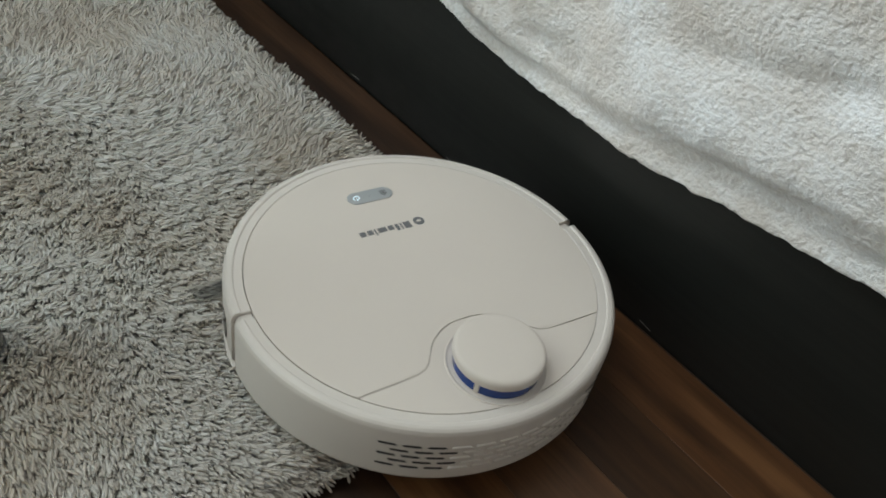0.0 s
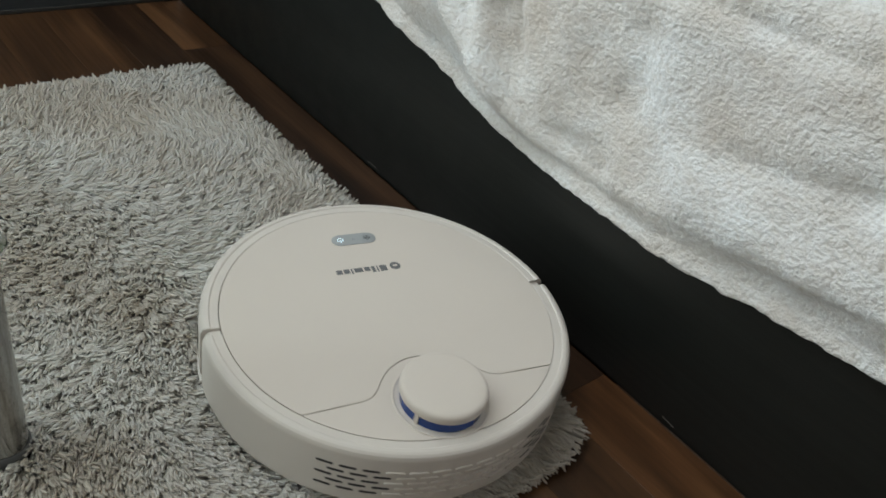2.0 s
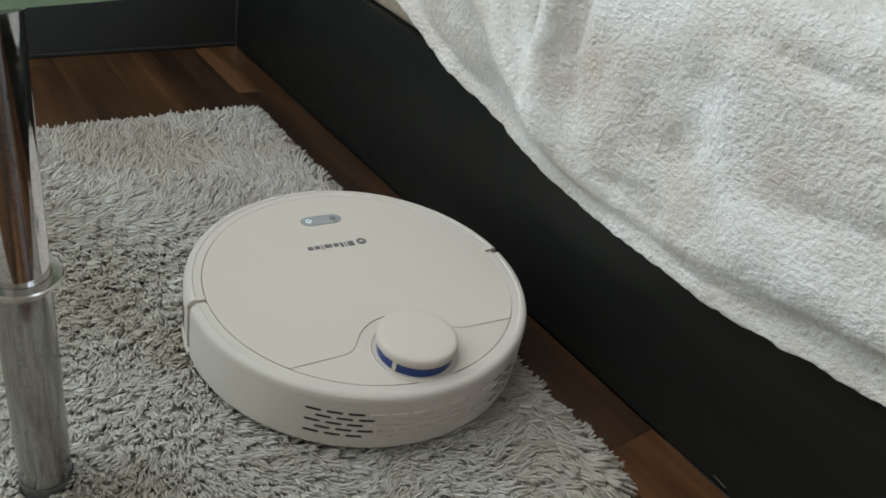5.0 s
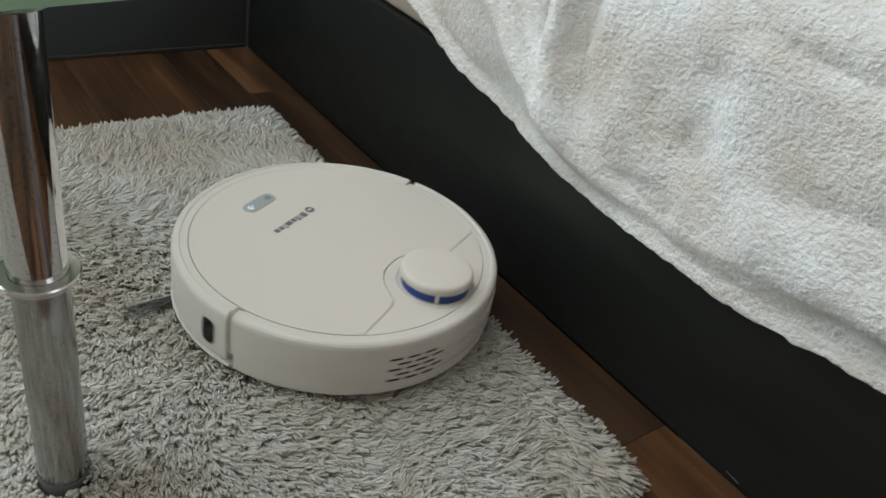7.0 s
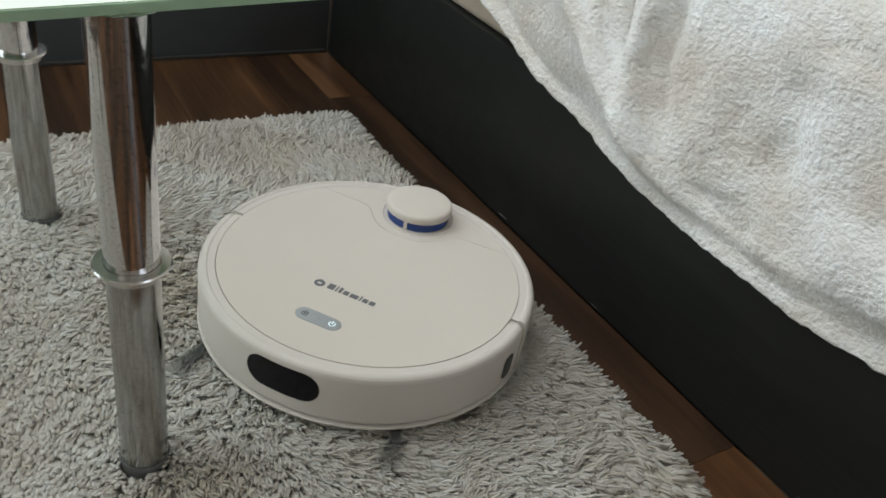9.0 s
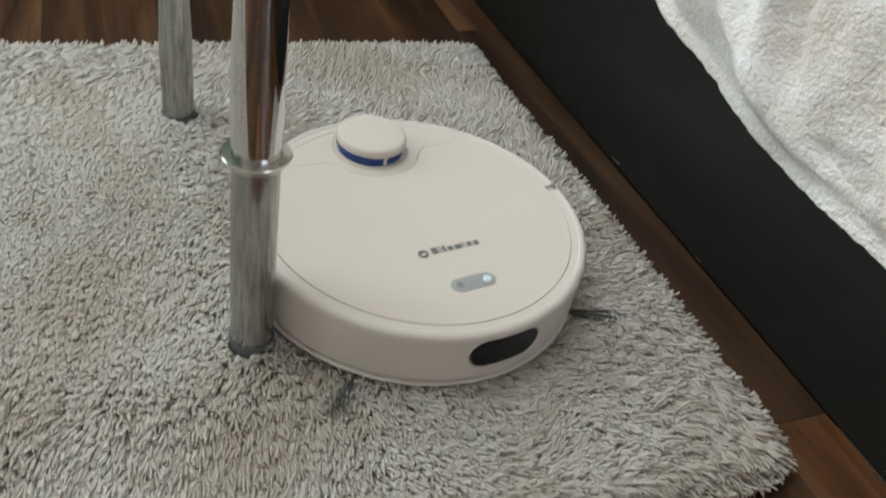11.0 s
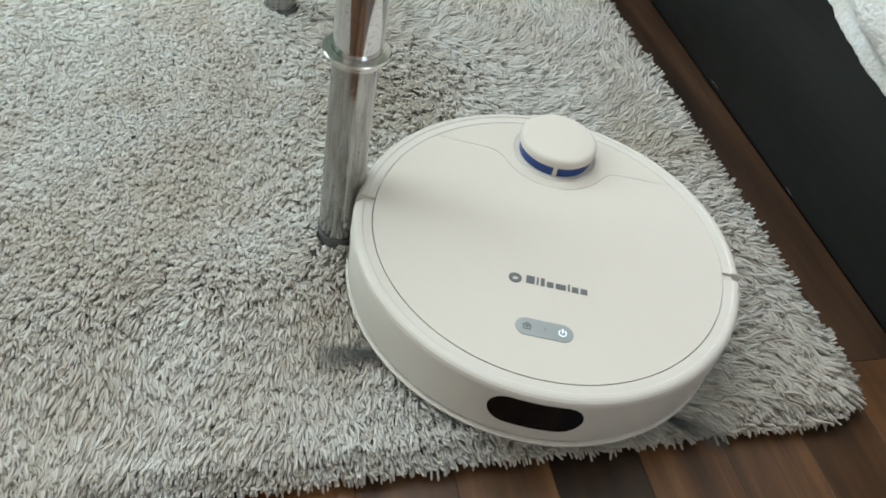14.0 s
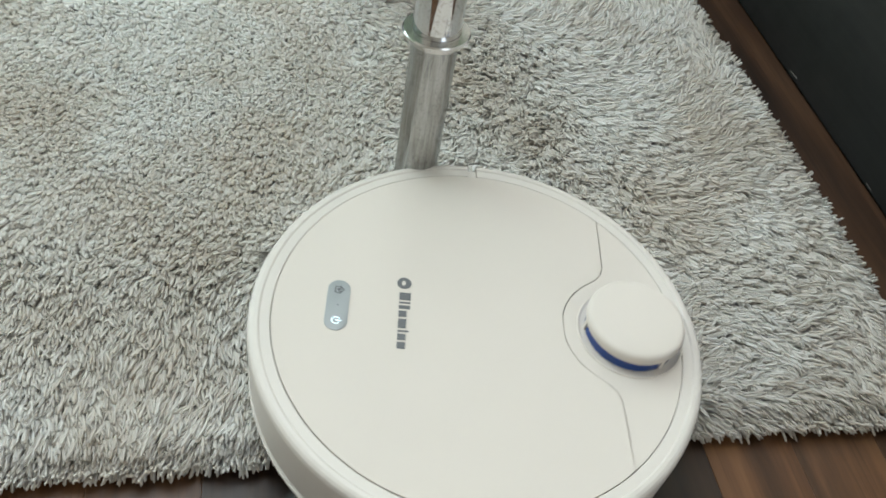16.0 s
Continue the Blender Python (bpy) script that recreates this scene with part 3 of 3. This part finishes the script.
    ax, ay, az = ax / al, ay / al, az / al
    sx, sy, sz = -dy, dx, np.zeros(n)
    vx, vy, vz = ay * sz - az * sy, az * sx - ax * sz, ax * sy - ay * sx
    spin = rng.uniform(0, 2.1, n)
    ex_, ey_, ez_ = mx + (tx - mx) * 0.84, my + (ty - my) * 0.84, mz + (tz - mz) * 0.90
    co = np.empty((n, 10, 3), np.float32)
    for ring, (px, py, pz, wid) in enumerate(((x, y, z0, 0.8), (mx, my, mz, 1.1), (ex_, ey_, ez_, 0.92))):
        for k in range(3):
            ca, sa = np.cos(spin + k * 2.0944) * half * wid, np.sin(spin + k * 2.0944) * half * wid
            co[:, ring * 3 + k, 0] = px + sx * ca + vx * sa
            co[:, ring * 3 + k, 1] = py + sy * ca + vy * sa
            co[:, ring * 3 + k, 2] = pz + sz * ca + vz * sa
    co[:, 9, 0], co[:, 9, 1], co[:, 9, 2] = tx, ty, tz
    co[:, :, 2] = np.maximum(co[:, :, 2], 0.0015)
    me = bpy.data.meshes.new("pile")
    me.vertices.add(n * 10)
    me.vertices.foreach_set("co", co.ravel())
    base = (np.arange(n) * 10)[:, None]
    corner = []
    for r0 in (0, 3):
        for k in range(3):
            q = (k + 1) % 3
            corner += [r0 + k, r0 + q, r0 + 3 + q, r0 + 3 + k]
    corner += [6, 7, 9, 7, 8, 9, 8, 6, 9]
    loops = (base + np.array(corner)).astype(np.int32).ravel()
    starts = (np.arange(n)[:, None] * 33 + np.array([0, 4, 8, 12, 16, 20, 24, 27, 30])).astype(np.int32).ravel()
    me.loops.add(n * 33)
    me.loops.foreach_set("vertex_index", loops)
    me.polygons.add(n * 9)
    me.polygons.foreach_set("loop_start", starts)
    me.polygons.foreach_set("use_smooth", np.ones(n * 9, bool))
    me.update(calc_edges=True)
    me.materials.append(PILE)
    ob = new("pile", me)
    ob.parent = th
    tagged(ob, "soft grey-beige shag yarns", "", "", "stuff")


rug()


# ---- robot vacuum ----
def arc(r, a0, a1, n, cx=0.0, cy=0.0):
    return [(cx + r * math.cos(radians(a0 + (a1 - a0) * i / n)), cy + r * math.sin(radians(a0 + (a1 - a0) * i / n))) for i in range(n + 1)]


LX = -0.118  # lidar centre


def seam(side, gap):
    """The rear seam of the lid from the rim to the lidar's surround, on one side."""
    r = 0.0535
    pts = [(-0.1045, 0.1165), (-0.1045, 0.090), (-0.1040, 0.0640)]
    pts += [(-0.1015, 0.0560), (-0.0965, 0.0507)]
    pts += arc(r, 62, 8, 9, LX)
    return [(x + gap, side * y) for x, y in pts]


def robot():
    th = thing("robot_vacuum", "round white plastic robot vacuum with a lidar turret", "robot vacuum")
    zt = 0.0737
    part("chassis", disc_bm([(0.150, 0.004), (0.163, 0.012), (0.1645, 0.020), (0.1645, 0.066), (0.162, 0.068)], 96), WHITE_SIDE, th)
    part("underside", disc_bm([(0.146, 0.0025), (0.149, 0.0038)], 64), UNDER, th, "dark underside plate")
    shell = [(0.1660, 0.0160), (0.1735, 0.0175), (0.1748, 0.0205), (0.1750, 0.030), (0.1750, 0.0668), (0.1746, 0.0695), (0.1736, 0.0718), (0.1719, 0.0735), (0.1698, 0.0744),
             (0.1672, 0.0746), (0.1664, 0.0742), (0.1657, 0.0736), (0.1588, 0.0736), (0.1581, 0.0730), (0.1581, 0.068), (0.1648, 0.067), (0.1650, 0.0160)]
    back = [(0.1660, 0.0095), (0.1712, 0.0100), (0.1736, 0.0118), (0.1747, 0.0150)] + shell[3:-1] + [(0.1650, 0.0095)]
    bumper = part("bumper", revolve_bm(shell, 110, -87.0, 87.0), WHITE_SIDE, th, "glossy white front bumper", 16)
    rear = part("rear_shell", revolve_bm(back, 110, 89.9, 270.1), WHITE_SIDE, th, "glossy white rear shell", 16)
    part("lower_rim", revolve_bm([(0.1655, 0.0095), (0.1735, 0.0105), (0.1758, 0.0125), (0.1758, 0.0140), (0.1735, 0.0152), (0.1655, 0.0150)], 80, -88.4, 88.4), WHITE_SIDE, th)
    part("seam_bed", disc_bm([(0.1586, 0.0682), (0.1586, 0.0700)], 96), SEAM, th, "seam bed round the lid, painted grey for groove shade")
    # lid in front of the rear seam, deck behind it
    a = math.degrees(math.atan2(0.1165, -0.1040))
    lid = arc(0.1575, -a, a, 110) + seam(1, 0.0005) + seam(-1, 0.0005)[::-1]
    lid_ob = part("lid", plate_bm(lid, 0.0702, zt, 0.0005), WHITE, th, "matt white dust-bin lid")
    deck = arc(0.1575, a + 0.35, 360 - a - 0.35, 60) + seam(-1, -0.0005) + seam(1, -0.0005)[::-1]
    part("rear_deck", plate_bm(deck, 0.0702, zt - 0.0003, 0.0005), WHITE, th)
    # lidar turret
    turret = part("lidar_turret", disc_bm([(0.0425, zt - 0.0005), (0.0425, zt + 0.0004), (0.0418, zt + 0.0009), (0.0405, zt + 0.0006), (0.0398, zt + 0.0001)], 72, LX), WHITE, th)
    part("blue_window", disc_bm([(0.0360, zt + 0.0002), (0.0360, 0.0853)], 72, LX), BLUE, turret, "dark blue lidar window")
    for k in (0, 120, 240):
        part("post", revolve_bm([(0.0350, zt + 0.0002), (0.0373, zt + 0.0002), (0.0373, 0.0853), (0.0350, 0.0853)], 4, k - 3, k + 3, LX), WHITE, turret)
    part("cap", disc_bm([(0.0364, 0.0840), (0.0376, 0.0844), (0.0380, 0.0856), (0.0380, 0.0898), (0.0373, 0.0918), (0.0358, 0.0930), (0.0335, 0.0936), (0.0200, 0.0938)], 96, LX), WHITE, turret, "white lidar cap")
    # button panel
    pill = part("button_panel", plate_bm(capsule(0.1095, 0, 0.0152, 0.0086), zt + 0.0001, zt + 0.0007, 0.0003), PANEL_GREY, lid_ob, "grey pill-shaped button panel")
    z = zt + 0.0008
    power = revolve_bm([(0.0026, z), (0.0034, z), (0.0034, z + 0.0002), (0.0026, z + 0.0002)], 24, 215, 505, 0.1095, 0.0148)
    part("power_icon", power, GLOW, lid_ob, "glowing white power symbol")
    part("power_mark", plate_bm([(0.1053, 0.0143), (0.1095, 0.0143), (0.1095, 0.0153), (0.1053, 0.0153)], z, z + 0.0002), GLOW, lid_ob, "glowing white power symbol")
    part("status_dot", disc_bm([(0.0006, z), (0.0006, z + 0.0001)], 10, 0.1092, 0.0005), ICON, lid_ob)
    home = [(0.1052, -0.0143), (0.1090, -0.0100), (0.1090, -0.0112), (0.1128, -0.0112), (0.1128, -0.0174), (0.1090, -0.0174), (0.1090, -0.0186)]
    part("home_icon", plate_bm(home, z, z + 0.0001), ICON, lid_ob, "dark house symbol")
    part("home_icon_hole", plate_bm([(0.1095, -0.0120), (0.1118, -0.0120), (0.1118, -0.0166), (0.1095, -0.0166), (0.1066, -0.0143)], z + 0.0001, z + 0.0002), PANEL_GREY, lid_ob)
    part("home_icon_dot", disc_bm([(0.0014, z + 0.0002), (0.0014, z + 0.0003)], 12, 0.1096, -0.0143), ICON, lid_ob)
    # emblem and wordmark, as plain shapes
    z = zt + 0.0001
    part("emblem", disc_bm([(0.0056, z), (0.0056, z + 0.0002)], 28, 0.0600, -0.0272), INK, lid_ob, "round dark grey emblem")
    part("emblem_bar", plate_bm(capsule(0.0604, -0.0272, 0.0010, 0.0014), z + 0.0002, z + 0.0003), WHITE, lid_ob)
    y = -0.0178
    for w, top in ((0.0072, 0.0545), (0.0016, 0.0545), (0.0034, 0.0545), (0.0058, 0.0570), (0.0088, 0.0570), (0.0016, 0.0550), (0.0056, 0.0570), (0.0060, 0.0570)):
        part("wordmark_bar", plate_bm([(top, y), (0.0632, y), (0.0632, y + w), (top, y + w)], z, z + 0.0002), INK, lid_ob, "dark grey printed bar")
        y += w + 0.0018
    # windows in the bumper
    part("sensor_window", wrap_bm(capsule_deg(0.6, 0.0500, 12.4, 0.0165, 0.175, 14), 0.1742, 0.0011), BLACK, bumper, "black glossy sensor window")
    for s in (1, -1):
        part("side_sensor_frame", wrap_bm(rounded_deg(s * 79.5, 0.0410, 3.7, 0.0172, 0.0075, 0.175), 0.1744, 0.0009), WHITE, bumper)
        part("side_sensor", wrap_bm(rounded_deg(s * 79.3, 0.0415, 2.75, 0.0140, 0.006, 0.175), 0.1748, 0.0010), BLACK, bumper, "small black side sensor")
    # rear vents: black plates for shaded open slots at both sides, closed ridges between
    slot = None
    for row in range(5):
        z = 0.0540 - 0.0066 * row
        for k in range(13):
            a = 139.8 + 6.25 * k + (3.1 if row % 2 else 0.0) + 2.35
            if a > 217:
                continue
            if a < 159 or a > 202:
                part("slot_plate", wrap_bm(capsule_deg(a, z, 2.4, 0.0012, 0.175, 4), 0.1746, 0.0006), SLOT_SHADE, rear, "black plate in place of a shaded vent slot")
            else:
                part("vent_ridge", wrap_bm(capsule_deg(a, z, 2.6, 0.0015, 0.175, 4), 0.1744, 0.0020), WHITE_SIDE, rear)
    # notch tabs between bumper and shell
    for s in (1, -1):
        part("notch_tab", revolve_bm([(0.1585, 0.027), (0.1722, 0.027), (0.1724, 0.0630), (0.1710, 0.0680), (0.1675, 0.0708), (0.1585, 0.0712)], 3, s * 88.45 - 1.25, s * 88.45 + 1.25), WHITE_SIDE, th)
    # side brushes
    brushes = []
    for s in (1, -1):
        br = part("side_brush", disc_bm([(0.010, 0.0068), (0.012, 0.0085), (0.010, 0.0105)], 20), BRISTLE, th, "dark bristle side brush")
        br.matrix_basis = pose(0.112, s * 0.105, 0)
        for k in range(3):
            bm = bmesh.new()
            for i in range(9):
                a = radians(120 * k + (i - 4) * 1.1)
                b = radians(120 * k + 14 + (i - 4) * 2.2)
                p, q = Vector((0.010 * math.cos(a), 0.010 * math.sin(a), 0.0085)), Vector((0.074 * math.cos(b), 0.074 * math.sin(b), 0.0085 + 0.0012 * math.sin(i * 2.3)))
                side = Vector((-(q - p).y, (q - p).x, 0)).normalized() * 0.0005
                vs = []
                for c, w in ((p, 1.3), (q, 0.6)):
                    for dz, sg in ((0.0005, -1), (0.0005, 1), (-0.0005, 1), (-0.0005, -1)):
                        vs.append(bm.verts.new(c + side * sg * w + Vector((0, 0, dz * w))))
                for j in range(4):
                    bm.faces.new((vs[j], vs[(j + 1) % 4], vs[4 + (j + 1) % 4], vs[4 + j]))
                bm.faces.new(vs[4:])
            part("bristle_tuft", bm, BRISTLE, br)
        brushes.append((br, s))
    return th, brushes


ROBOT, BRUSHES = robot()


# ---- floor strips, pieces of the floor ----
def floor_strips():
    floor = bpy.data.objects["floor"]
    meshes = {}
    width = 0.082
    rng = random.Random(5)
    near = "LMMLDMMLDMLMDML"
    far = "DDMMMMDMMMMDMMM"
    for i in range(-21, 24):
        x0 = BED_X - 0.001 - width * (i + 1)
        joint = 0.058 if i == 0 else rng.choice((0.22, 0.34, 0.46, 0.58))
        spans = [(joint - 0.84 * k, joint - 0.84 * (k - 1), rng.choice("DML")) for k in (2, 3, 4)]
        if i >= 0:
            spans += [(joint - 0.84, joint, near[i % 15]), (joint, joint + 0.88, far[i % 15]), (joint + 0.88, BACK_Y, near[(i * 4 + 1) % 15])]
        else:
            spans += [(joint - 0.84, joint - 0.42, rng.choice("DML"))]
        for y0, y1, tone in spans:
            y0, y1 = max(y0, ROOM[2]), min(y1, BACK_Y)
            if y1 - y0 < 0.02:
                continue
            key = round(y1 - y0, 3), tone
            if key not in meshes:
                bm = box_bm(0.00012, width - 0.00012, 0.00012, key[0] - 0.00012, -0.008, 0.0, 0.0003, 1)
                me = bpy.data.meshes.new("strip")
                bm.to_mesh(me)
                bm.free()
                me.materials.append({"D": WOOD_DARK, "M": WOOD_MID, "L": WOOD_LIGHT}[tone])
                meshes[key] = me
            ob = new("strip", meshes[key])
            ob.parent = floor
            ob.matrix_basis = pose(x0, y0, 0)


floor_strips()

# seconds, x, y, heading
ROBOT_PATH = [
    (0, -0.1171, 0.0840, 82.03),
    (0.5, -0.1285, 0.0987, 92.16),
    (1, -0.1248, 0.1499, 79.63),
    (1.5, -0.1230, 0.1776, 70.76),
    (2, -0.1244, 0.1729, 75.20),
    (2.5, -0.1266, 0.1765, 93.63),
    (3, -0.1273, 0.2177, 84.77),
    (3.5, -0.1228, 0.2703, 67.16),
    (4, -0.1254, 0.2638, 82.96),
    (6.5, -0.1317, 0.3702, 85.00),
    (7, -0.1318, 0.3697, 117.09),
    (7.5, -0.1324, 0.3686, 162.56),
    (8, -0.1371, 0.3672, 196.47),
    (10.5, -0.2722, 0.3227, 242.52),
    (11, -0.2720, 0.3216, 279.41),
    (11.5, -0.2659, 0.3136, 290.28),
    (12, -0.2541, 0.2724, 276.68),
    (12.5, -0.2552, 0.2210, 254.50),
    (13, -0.2748, 0.1724, 233.00),
    (13.5, -0.2753, 0.1664, 234.78),
    (14, -0.2798, 0.1582, 249.82),
    (14.5, -0.3005, 0.1151, 234.89),
    (15, -0.3353, 0.0783, 210.89),
    (15.5, -0.3798, 0.0633, 187.68),
    (16, -0.4252, 0.0581, 171.13),
]
ROBOT_Z = 0.025
# seconds: lean about x and y where the pile lifts one side
TILT = {11: (1.2, 0)}


def motions():
    walk(ROBOT, [(t, pose(x, y, ROBOT_Z, *TILT.get(t, (0, 0)), 0) @ pose(0, 0, 0, 0, 0, a)) for t, x, y, a in ROBOT_PATH])
    for br, s in BRUSHES:
        marks = ((0, 85), (0.5, 50), (2.5, 102), (8, 39), (10.5, 86), (11.5, 33), (13.5, 67), (14, 72), (16, 60)) if s > 0 else ((0, 0), (11.5, -26), (13.5, -101), (15, -18), (16, 10))
        spin, last = [float(marks[0][1])], marks[0]
        for t, a in marks[1:]:
            want = spin[-1] - s * 520 * (t - last[0])
            steps = round((t - last[0]) * 10)
            goal = a - 14 + 120 * round((want - a + 14) / 120)
            spin += [spin[-1] + (goal - spin[-1]) * (i + 1) / steps for i in range(steps)] if steps else []
            last = t, a
        walk(br, [(i / 10, pose(0.112, s * 0.105, 0, 0, 0, a)) for i, a in enumerate(spin)])


motions()
